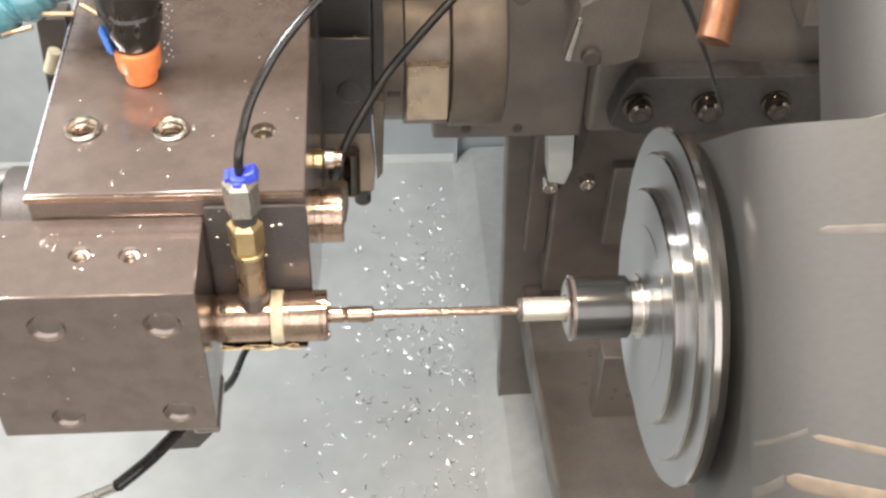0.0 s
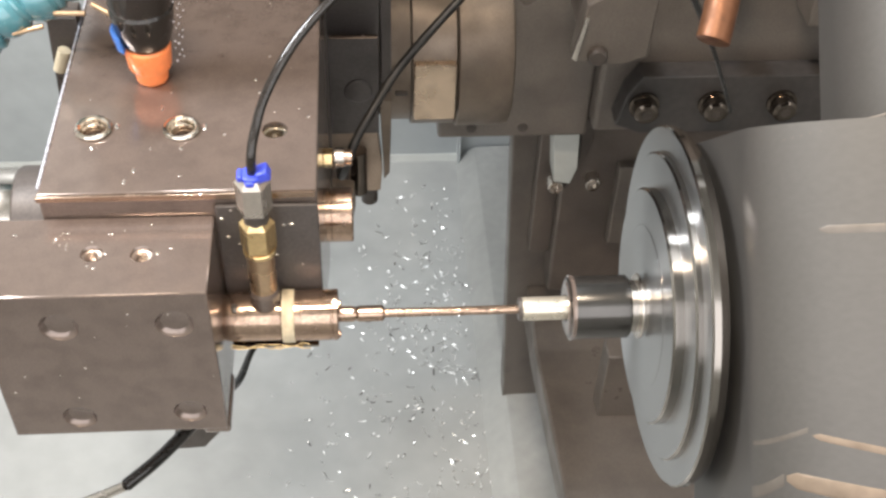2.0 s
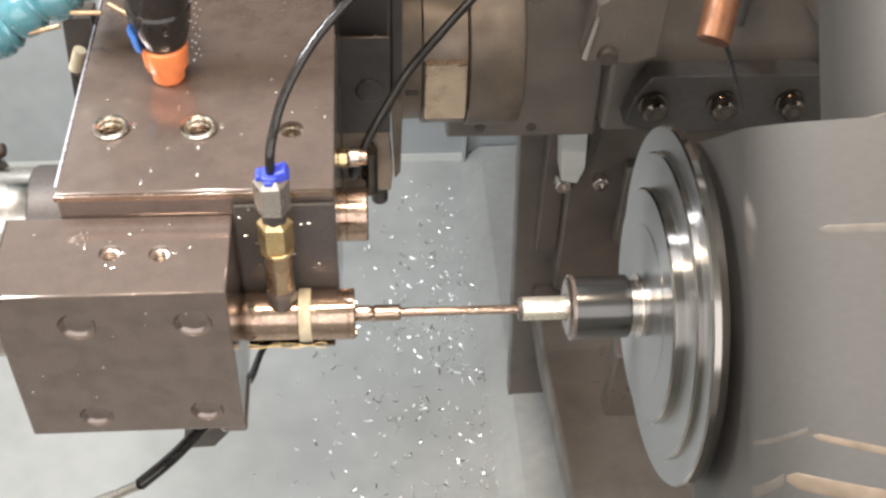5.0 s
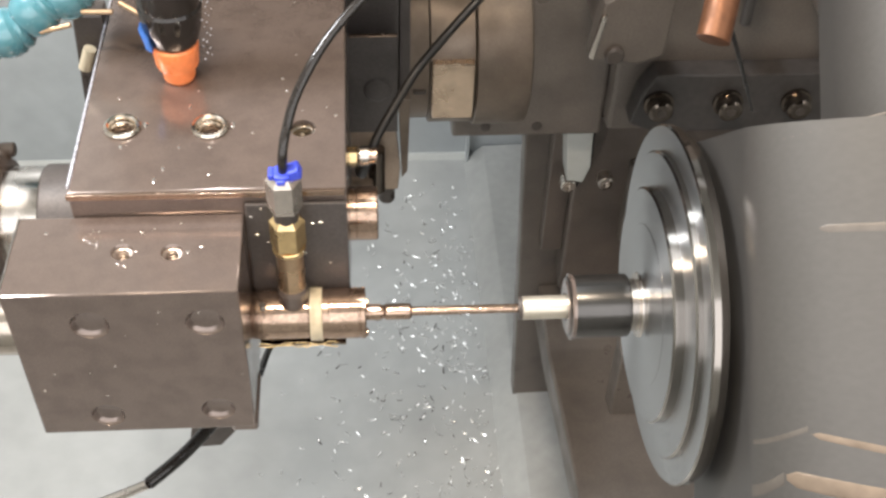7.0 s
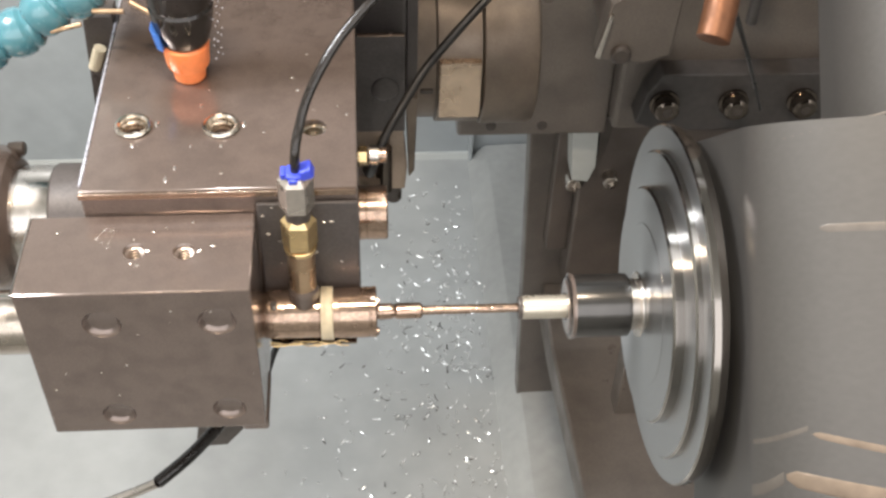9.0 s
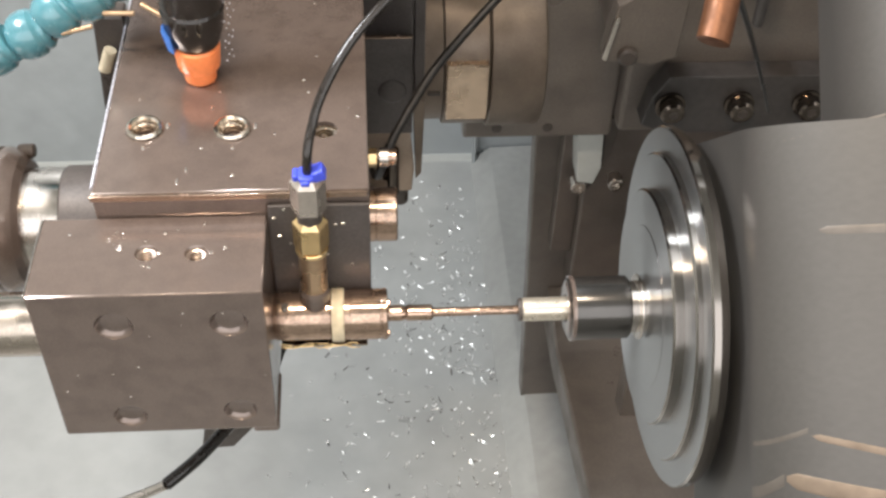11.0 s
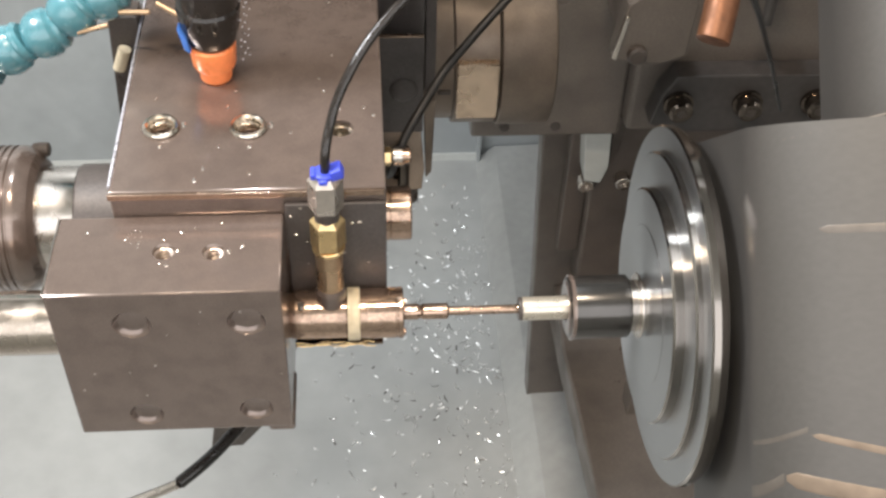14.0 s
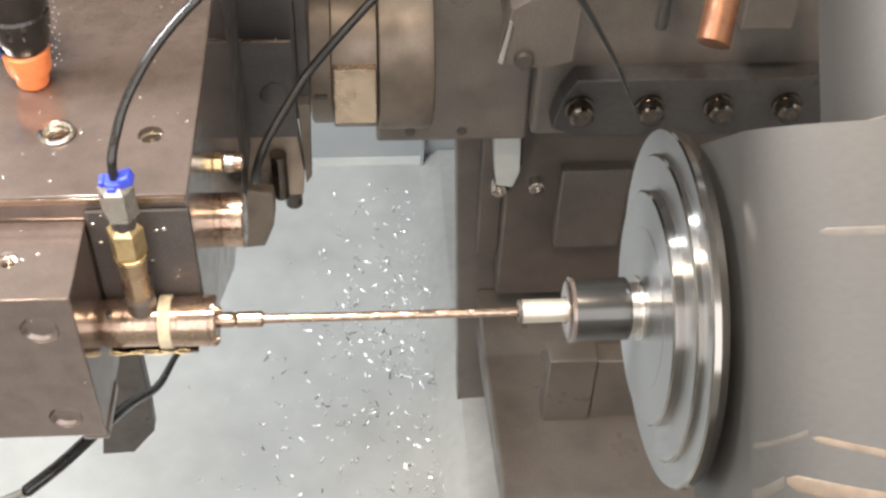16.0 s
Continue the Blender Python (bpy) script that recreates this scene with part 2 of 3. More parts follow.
def tool_block():
    t = thing("tool_block", (-.145, .443, .8955), "black oxide steel tool holder block wet with oil", "tool block")
    body = part("body", box((-.2036, .4118, .8955), (-.0856, .4688, 1.009), .0012), OXIDE, t)
    front = [(-.1629, .986, .0100), (-.1045, .986, .0100), (-.1658, .911, .0092), (-.1051, .913, .0092)]
    cut = []
    for x, z, r in front:
        dish = [(.4150, r * .66), (.4148, r * .74), (.4136, r * .88), (.4124, r * .97), (.4118, r), (.405, r)]
        cut.append(turned(dish, "y", (x, 0, z), 36))
    top = [(-.1465, .4415), (-.1210, .4405)]
    for x, y in top:
        cut.append(turned([(.972, .0051), (1.0078, .0051), (1.0092, .0060), (1.02, .0060)], "z", (x, y, 0), 32))
    carve(body, cut)
    for x, y in top:
        part("thread", tapped(.974, 1.0076, .0050, .0022, (x, y, 0)), THREAD, t, "oily tapped thread")
    part("edge", box((-.2042, .413, 1.0080), (-.2031, .4680, 1.0093), .0003), BRIGHT_STEEL, t, "bright edge strip")
    # small lip at the lower corner
    part("lip", prism([(.4125, .8905), (.45, .8905), (.45, .900), (.4125, .900)], "x", -.1, -.0846, .002), OXIDE, t)
    return t


def drill_sleeve():
    t = thing("drill_sleeve", (-.06, AX_Y, AX_Z), "oil-wet steel drill sleeve clamped in the tool block", "tool holder")
    part("body", turned([(-.0856, .0128), (-.0835, .0135), (-.0815, .0138), (-.054, .0138), (-.0535, .0143), (-.043, .0143), (-.0425, .0145), (-.0262, .0145), (-.0258, .0142),
                         (-.025, .0142), (-.0246, .0146), (-.0225, .0146), (-.0218, .0138), (-.0218, .006)], "x", (0, AX_Y, AX_Z), 64), WARM_STEEL, t)
    part("tape_band", turned([(-.0532, .0144), (-.0530, .0153), (-.0510, .0151), (-.0508, .0154), (-.0485, .0152), (-.0468, .0153), (-.0462, .0144)], "x", (0, AX_Y, AX_Z), 48), TAPE, t, "cream tape band")
    part("foil", box((-.0825, .4440, .9268), (-.0335, .459, .9284), .0004), STEEL, t, "crumpled foil strip under the sleeve")
    rng = random.Random(8)
    for y, z in ((.4452, .9287), (.4440, .9276), (.4420, .9300)):
        line = [(-.083 + k * .0045, y + rng.uniform(-.0012, .0012), z + rng.uniform(-.001, .001)) for k in range(11)]
        part("foil_edge", pipe(line, .0003, 6, 3), BRASS, t, "crumpled golden foil edge")
    part("shank", turned([(-.55, .0182), (-.2036, .0182)], "x", (0, AX_Y, AX_Z), 48), STEEL, t, "bright ground rear shank")
    for k in range(3):
        a = radians(100 + k * 120)
        y, z = AX_Y + .011 * math.cos(a), AX_Z + .011 * math.sin(a)
        part("slot_pin", turned([(-.0225, .0022), (-.0210, .0022), (-.0206, .0016)], "x", (0, y, z), 14), WARM_STEEL, t)
    part("grub_screw", turned([(.9565, .0022), (.959, .002)], "z", (-.079, .4475, 0), 14), BRIGHT_STEEL, t)
    return t


def drill():
    t = thing("drill", (0, AX_Y, AX_Z), "long thin steel drill with a stepped shank", "drill bit")
    part("shank", turned([(-.0225, .0044), (-.014, .0046), (-.012, .0038), (-.0105, .0046), (.003, .0046), (.0042, .003)], "x", (0, AX_Y, AX_Z), 32), WARM_STEEL, t)
    # twin-fluted flank
    bm = bmesh.new()
    n, steps = 20, 120
    rings = []
    for k in range(steps + 1):
        x = .0035 + .1615 * k / steps
        tw = .0 if x < .03 else (x - .03) * 160
        ring = []
        for j in range(n):
            a = 2 * math.pi * j / n
            r = .0026 - (.0002 * max(0, math.cos(2 * (a - tw))) ** 6 if x > .03 else 0)
            ring.append(bm.verts.new((x, AX_Y + r * math.cos(a), AX_Z + r * math.sin(a))))
        rings.append(ring)
    for r0, r1 in zip(rings, rings[1:]):
        for j in range(n):
            bm.faces.new((r0[j], r0[(j + 1) % n], r1[(j + 1) % n], r1[j]))
    bm.faces.new(rings[0])
    bm.faces.new(rings[-1])
    bmesh.ops.recalc_face_normals(bm, faces=bm.faces[:])
    part("flute", bm, WARM_STEEL, t)
    return t


def hose_fitting():
    c = (-.0620, .4535, 0)
    t = thing("hose_fitting", (c[0], c[1], .957), "brass and steel push-in hose fitting with blue collar", "hose fitting")
    part("nipple", turned([(.957, .0072), (.966, .0074), (.970, .0074), (.974, .0071), (.976, .0075), (.9955, .0075), (.9965, .0068)], "z", c, 32), OILY_BRASS, t, "dull brass threaded nipple")
    part("washer", turned([(.9960, .0086), (.9965, .0090), (.9985, .0090), (.9992, .0086)], "z", c, 32), BRASS, t)
    part("brass_nut", hexagon(.9994, 1.0200, .0165, c, .0028), BRASS, t)
    # added ring that makes the nipple's foot darker
    part("collar", turned([(.955, .0084), (.9655, .0086), (.968, .0076)], "z", c, 32), OXIDE, t, "dark ring at the foot of the nipple")
    part("neck", turned([(1.019, .0066), (1.0285, .0066)], "z", c, 28), OXIDE_ROUGH, t)
    part("steel_nut", hexagon(1.0262, 1.0490, .0160, c, .0034), NICKEL, t, "nickel plated hex body")
    part("blue_ring", turned([(1.0488, .0052), (1.0492, .0060), (1.0510, .0058), (1.0516, .0050)], "z", c, 28), BLUE, t, "blue release ring")
    tab = box((c[0] + .0026, c[1] - .0046, 1.0488), (c[0] + .0092, c[1] + .0040, 1.0552), .0012)
    bmesh.ops.rotate(tab, verts=tab.verts, cent=(c[0] + .007, c[1], 1.052), matrix=Matrix.Rotation(radians(-22), 3, "Y"))
    part("blue_clip", tab, BLUE, t, "blue locking clip")
    part("blue_clip", box((c[0] - .0072, c[1] - .0045, 1.0488), (c[0] - .0044, c[1] + .003, 1.0524), .0009), BLUE, t)
    part("blue_clip", box((c[0] - .0030, c[1] - .0078, 1.0480), (c[0] + .0016, c[1] - .0058, 1.0508), .0008), BLUE, t)
    h = [(-.0620, .4535, 1.047), (-.0614, .4535, 1.0600), (-.0604, .4575, 1.0668), (-.0585, .4635, 1.0722), (-.0554, .4706, 1.0802), (-.05, .4789, 1.0888),
         (-.0418, .4883, 1.099), (-.0326, .4965, 1.1079), (-.0202, .5052, 1.1178), (-.0015, .516, 1.1302), (.03, .53, 1.145)]
    solo("air_hose", pipe(h, .0025), RUBBER, (-.0605, .4535, 1.04), "glossy black coolant hose curving up from the fitting", "hose")
    return t


def tool_plate():
    t = thing("tool_plate", (-.105, .56, .86), "black oxide gang tool plate with threaded bushings", "tool plate")
    body = part("body", box((-.176, .4692, .925), (-.0305, .70, 1.0253), .0014), OXIDE, t)
    holes = [(-.1537, .5219), (-.1055, .5205), (-.0544, .519)]
    carve(body, [turned([(z, .0072), (1.05, .0072)], "z", (x, y, 0), 32) for (x, y), z in zip(holes, (1.0165, 1.0165, .985))])
    for x, y in holes[:2]:
        part("bushing", turned([(1.0190, .0071), (1.0255, .0073), (1.0256, .0098), (1.0266, .0103), (1.0278, .0096), (1.0280, .0084), (1.0272, .0074), (1.0258, .0068), (1.0245, .0067), (1.0235, .0062),
                                (1.0222, .0066), (1.0208, .0062), (1.0190, .0066)], "z", (x, y, 0), 40, True), RING, t, "bright steel threaded bushing")
    part("thread", tapped(.988, 1.0225, .0071, .0026, (holes[2][0], holes[2][1], 0)), RING, t, "oil-wet tapped thread")
    part("edge", box((-.1770, .4745, 1.0238), (-.1755, .70, 1.0259), .0005), EDGE, t, "bright edge strip")
    part("front_lip", box((-.1765, .4674, 1.0212), (-.0318, .4691, 1.0249), .0004), WARM_STEEL, t, "bright front edge strip")
    part("rear_body", prism([(.4693, .9247), (.4693, .915), (.60, .835), (.70, .835), (.70, .9247)], "x", -.174, -.0312, .001), OXIDE, t)
    # darker than the plate body behind it
    part("side_plate", box((-.0847, .4665, .925), (-.0307, .4691, 1.0165), .0008), BLACKED, t, "dark side plate")
    return t


def live_spindle():
    y, z = .553, .9295
    t = thing("rotary_tool_spindle", (-.105, y, z), "steel rotary tool spindle through the tool plate", "tool spindle")
    part("end_cap", turned([(-.0305, .0160), (-.0303, .0173), (-.0268, .0173), (-.0265, .0166), (-.0260, .0166), (-.0257, .0173), (-.0138, .0173), (-.0128, .0163), (-.0126, .006)], "x", (0, .551, .929), 48), WARM_STEEL, t, "oil-wet round end cap")
    part("nose", turned([(-.176, .0318), (-.2165, .0318), (-.2170, .0325), (-.2445, .0325)], "x", (0, y, z), 64), BRIGHT_STEEL, t)
    part("flat_seat", turned([(-.1765, .0330), (-.1765, .0336), (-.2155, .0336), (-.2165, .0328)], "x", (0, y, z), 64), BLACKED, t, "dark seating ring")
    prof = [(-.2385, .0300), (-.2388, .0365), (-.2420, .0415), (-.2480, .0455)]
    for k in range(4):
        prof += [(-.2505 - k * .0045, .0462), (-.2525 - k * .0045, .0462), (-.2533 - k * .0045, .0450), (-.2542 - k * .0045, .0450)]
    part("threaded_collar", turned(prof + [(-.2690, .0462), (-.2695, .03)], "x", (0, y, z), 72), OXIDE, t, "dark grooved collar")
    part("rear_body", turned([(-.2690, .0459), (-.42, .0459), (-.42, .02)], "x", (0, y, z), 64), STEEL, t)
    part("knob", turned([(-.2475, .0040), (-.2440, .0046), (-.2385, .0046), (-.2375, .0036)], "x", (0, y + .031, z + .030), 20), OXIDE_ROUGH, t)
    return t


def plate_extras():
    y, z = .568, .962
    t = thing("pipe_stub", (-.0305, y, z), "bright brass and steel pipe stub screwed into the plate side", "pipe fitting")
    part("hex", turned([(-.0305, .0052), (-.0300, .0062), (-.0252, .0062), (-.0246, .0054)], "x", (0, y, z), 6), BRASS, t, "brass hexagon")
    part("groove", turned([(-.0246, .0044), (-.0236, .0044)], "x", (0, y, z), 24), OXIDE_ROUGH, t)
    part("ring", turned([(-.0236, .0052), (-.0232, .0062), (-.0178, .0062), (-.0174, .0054)], "x", (0, y, z), 32), BRIGHT_STEEL, t, "bright steel ring")
    part("tip", turned([(-.0174, .0050), (-.0130, .0050), (-.0124, .0042), (-.0124, .0026)], "x", (0, y, z), 28), WARM_STEEL, t)
    t = thing("bracket_plate", (-.01, .80, .77), "oil-stained steel bracket plate hung under the slide", "bracket")
    part("plate", prism([(-.0300, .735), (.0092, .735), (.0112, .760), (.0070, .806), (-.0480, .806), (-.0480, .760)], "y", .786, .806, .001), TAN, t)
    part("side_slab", prism([(.0125, .748), (.0175, .756), (.0195, .835), (.0090, .835)], "y", .786, .7995, .001), BARREL, t)
    part("clamp_screw", turned([(.7420, .0040), (.7422, .0062), (.7440, .0072), (.79, .0072)], "z", (-.0095, .777, 0), 32), DARK_BOLT, t, "black socket clamp screw")
    part("flange", prism([(-.0349, .7782), (-.0133, .7740), (-.0128, .755), (-.0154, .737), (-.0245, .7127), (-.0452, .7107), (-.0452, .7782)], "y", .745, .7575, .0015), BARREL, t, "oil-stained curved flange")
    part("stub", turned([(.7110, .0066), (.7125, .0076), (.726, .0076), (.745, .0058)], "z", (-.0006, .800, 0), 28), OXIDE_ROUGH, t)
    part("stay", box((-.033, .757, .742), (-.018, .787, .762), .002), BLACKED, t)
    # dark cross slide behind the plate
    t = thing("cross_slide", (-.08, .85, .78), "dark oily cross slide carrying the tool plate", "machine slide")
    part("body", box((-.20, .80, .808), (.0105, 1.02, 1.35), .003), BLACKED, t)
    # unseen overhang, added to shade the tool plate and reflect dark in it
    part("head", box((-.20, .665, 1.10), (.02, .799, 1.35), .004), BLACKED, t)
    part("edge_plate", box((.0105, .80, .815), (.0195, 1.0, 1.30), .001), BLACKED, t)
    part("cover_strip", box((-.03, .7765, .9045), (.008, .780, .9060), .0005), WARM_STEEL, t, "thin metal edge strip")
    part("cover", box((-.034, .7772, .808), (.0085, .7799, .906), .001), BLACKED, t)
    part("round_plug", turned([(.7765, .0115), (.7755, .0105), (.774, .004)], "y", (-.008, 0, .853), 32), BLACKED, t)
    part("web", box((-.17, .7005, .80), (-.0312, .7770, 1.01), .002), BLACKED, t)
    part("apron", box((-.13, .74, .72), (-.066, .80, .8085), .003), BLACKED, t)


def orange_connector():
    c = (-.1262, .568, 0)
    t = thing("hose_connector", (c[0], c[1], 1.0253), "black hose connector with an orange nut on the plate", "hose connector")
    part("nut", turned([(1.0255, .0084), (1.027, .0092), (1.0335, .0096), (1.0350, .0118), (1.0365, .0124), (1.049, .0134), (1.0505, .0126)], "z", c, 32), ORANGE, t, "orange plastic nut")
    part("sleeve", turned([(1.0485, .0120), (1.053, .0140), (1.062, .0166), (1.074, .0180), (1.076, .0172), (1.080, .0182), (1.14, .0188)], "z", (c[0], c[1] + .001, 0), 32), RUBBER, t)
    part("blue_tab", prism([(c[0] - .0172, 1.066), (c[0] - .0145, 1.052), (c[0] - .0110, 1.049), (c[0] - .0125, 1.060)], "y", c[1] - .0110, c[1] - .002, .001), SKY_BLUE, t, "light blue release tab")
    # braided wires beside it
    for k in range(2):
        x = -.1085 + .0026 * k
        strand = bmesh.new()
        for i in range(15):
            u = i / 14
            at = (x + .0014 * math.sin(i * 1.9 + k) + .002 * u, .5565 + .022 * u + .0015 * k, 1.046 + .046 * u + .002 * k)
            bmesh.ops.create_icosphere(strand, subdivisions=1, radius=.0005 if (i + k) % 3 else .0007, matrix=Matrix.Translation(at))
        part("braid", strand, EDGE, t, "thin glinting braided steel strand")
    # teal jointed hose
    h = thing("coolant_hose", (-.23, .585, .995), "glossy teal jointed plastic coolant hose", "coolant hose")
    line = [(-.300, .583, 1.006), (-.276, .5843, 1.0172), (-.2535, .5865, 1.0275), (-.2335, .5895, 1.0385), (-.2150, .5935, 1.0480), (-.1975, .5985, 1.0575), (-.1800, .604, 1.0660), (-.162, .611, 1.075)]
    for k, (p, q) in enumerate(zip(line, line[1:])):
        p, q = Vector(p), Vector(q)
        way = q - p
        bm = turned([(-.002, .0098), (.001, .0128), (.005, .0146), (.010, .0150), (.0140, .0143), (.0165, .0124), (.0178, .0128), (.0195, .0126), (.0215, .0105)], "z", (0, 0, 0), 32)
        bmesh.ops.transform(bm, matrix=Matrix.Translation(p) @ way.to_track_quat("Z", "Y").to_matrix().to_4x4() @ Matrix.Rotation(radians((-7, 5, -4, 8)[k % 4]), 4, "X"), verts=bm.verts)
        part("segment", bm, TEAL, h)
    for p, q in (((-.2042, .5833, 1.0471), (-.1866, .5851, 1.0506)), ((-.1803, .59, 1.056), (-.1625, .5889, 1.0565)), ((-.1585, .5923, 1.0603), (-.1457, .5864, 1.0556))):
        part("pin", pipe([p, q], .0016, 10, 2), OILY_BRASS, h, "short oily brass pin")
    # side bracket left of the plate
    b = thing("side_bracket", (-.19, .63, .95), "dark slotted bracket plate beside the tool plate", "bracket")
    part("plate", prism([(-.1955, 1.031), (-.2000, .953), (-.1775, .953), (-.1775, 1.031)], "y", .622, .64, .001), OXIDE_ROUGH, b)
    part("post", box((-.19, .64, .93), (-.177, .70, .99), .001), OXIDE_ROUGH, b)
    part("pin", pipe([(-.1928, .6170, .9965), (-.1872, .6170, 1.0112)], .0040, 20, 2), TAPE, b, "pale cream pin")


def barrel():
    y, z = .888, .825
    t = thing("rear_spindle", (.08, y, z), "oil-stained steel rear spindle barrel with clamp ring", "spindle")
    R = .075
    part("collar", turned([(.018, .05), (.0182, R - .008), (.0200, R - .004), (.037, R - .004), (.0372, .06)], "x", (0, y, z), 72), BARREL, t)
    part("ring", turned([(.0376, .05), (.0376, R - .001), (.0386, R), (.0755, R), (.0765, R - .001), (.0765, .05)], "x", (0, y, z), 72), BARREL, t)
    part("barrel", turned([(.0772, .05), (.0772, R + .001), (.0785, R + .0025), (.118, R + .0025), (.124, R + .001), (.126, R - .004), (.126, .04)], "x", (0, y, z), 72), BARREL, t)
    pad = box((.0392, -.004, -.029), (.0750, .004, .029), .0012)
    bmesh.ops.transform(pad, matrix=Matrix.Translation((0, y, z)) @ Matrix.Rotation(radians(1), 4, "X") @ Matrix.Translation((0, -R + .001, 0)), verts=pad.verts)
    part("clamp_pad", pad, PAD, t, "dented clamp pad with lamp glare in its colour")
    part("key", box((.0225, .8065, .8235), (.034, .811, .8275), .0012), OXIDE_ROUGH, t)


def machine_frame():
    t = thing("saddle_casting", (.3, 1.1, .5), "oily grey saddle casting behind the spindle", "machine casting")
    part("body", box((.0775, 1.02, .598), (.245, 1.35, 1.4), .004), CAST, t)
    part("apron", box((.245, 1.0, .62), (.95, 1.35, 1.4), .006), CAST, t)
    for x in (.115, .172):
        part("plug", turned([(1.0203, .006), (1.019, .0055), (1.0185, .002)], "y", (x, 0, .612), 20), OXIDE_ROUGH, t)
    # column under the saddle
    c = thing("column", (.22, 1.15, .1), "brown oily machine column beneath the saddle", "machine column")
    part("face", prism([(.172, .598), (.1955, .012), (.262, .012), (.30, .30), (.30, .598)], "y", 1.1, 1.13, .003), CAST, c)
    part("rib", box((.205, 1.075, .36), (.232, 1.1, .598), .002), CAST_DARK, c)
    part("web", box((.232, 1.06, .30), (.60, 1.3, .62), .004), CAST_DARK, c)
    # lower bed
    b = thing("machine_bed", (.5, .9, 0), "dark oily lower machine bed", "machine bed")
    part("body", prism([(.62, .262), (.749, .255), (.889, .229), (.995, .206), (1.1, .20), (1.1, .27), (.995, .254), (.889, .277), (.749, .303), (.62, .31)], "x", .2125, .95, .004), CAST_BED, b)
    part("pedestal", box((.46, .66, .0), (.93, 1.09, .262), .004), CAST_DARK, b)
    part("pad", box((.272, .868, .27), (.328, .90, .392), .002), CAST_BED, b)
    part("pad", box((.3295, .872, .27), (.46, .90, .384), .002), CAST_BED, b)
    part("guide", box((.2966, 1.045, .40), (.38, 1.062, .527), .003), CAST, b)
    # wiper plate
    w = thing("way_wiper", (.4, .98, .65), "dark way wiper plate held by socket head bolts", "wiper plate")
    part("plate", prism([(.262, .652), (.270, .690), (.284, .7145), (.60, .7145), (.60, .640), (.29, .640)], "y", .972, .9995, .002), WIPER, w)
    for k in range(4):
        x = .2889 + .0735 * k
        # bolts stand in shade, which is put into their dark colour
        h = part("bolt", turned([(.953, .0055), (.953, .0100), (.955, .0128), (.967, .0132), (.9675, .016), (.9715, .016)], "y", (x, 0, .6800), 32), DARK_BOLT, w, "shiny socket head bolt with shade in its colour")
        part("socket", turned([(.9525, .0052), (.958, .0052)], "y", (x, 0, .6800), 6), OXIDE_ROUGH, h)
    # bracket above the wiper
    k = thing("sensor_bracket", (.22, .9, .80), "brown oily angled bracket on the saddle", "bracket")
    part("plate", prism([(.188, .802), (.196, .86), (.262, .90), (.258, .803), (.235, .794), (.21, .796)], "y", .885, .905, .002), CAST, k)
    # highlight along the bracket's edge, built as a strip of bright steel
    part("edge", prism([(.1865, .806), (.1945, .85), (.1985, .85), (.1915, .803)], "y", .880, .8845, .0008), BRIGHT_STEEL, k, "edge highlight built as a bright strip")
    part("stem", box((.20, .905, .80), (.26, 1.001, .86), .002), CAST_DARK, k)
    part("bolt", turned([(.8845, .0095), (.880, .0090), (.8785, .007)], "y", (.2107, 0, .8067), 24), OXIDE_ROUGH, k)
    m = thing("limit_switch", (.45, .96, .77), "oily grey limit switch box on the saddle", "switch")
    part("body", box((.433, .955, .785), (.487, 1.001, .83), .003), CAST, m)
    m = thing("stop_bolt", (.355, .95, .77), "dark hanging stop bolt under the saddle", "bolt")
    part("stem", turned([(.785, .004), (.787, .0058), (.84, .0058)], "z", (.356, .96, 0), 24), WIPER, m)
    part("mount", box((.345, .955, .835), (.367, 1.001, .85), .001), CAST_DARK, m)
    # pale guide strip with its bolts
    g = thing("guide_strip", (.225, 1.05, .5), "pale grey steel guide strip bolted to the column", "guide strip")
    part("strip", prism([(.2105, .60), (.2415, .60), (.245, .532), (.238, .508), (.2185, .512)], "y", 1.040, 1.0745, .001), mat("white_painted_strip", (.5, .51, .49), .45, 0, 60, .06, 20, .2, .03), g)
    for x, z in ((.2235, .4970), (.2684, .4995)):
        part("bolt", turned([(1.0598, .0095), (1.046, .0092), (1.0445, .008), (1.0445, .0048), (1.049, .0046)], "y", (x, 0, z), 28), BRIGHT_STEEL, g, "round bolt head")
    part("arm", prism([(.245, .60), (.262, .60), (.256, .55), (.236, .49), (.2335, .493), (.2475, .54)], "y", 1.048, 1.0595, .001), OXIDE_ROUGH, g)


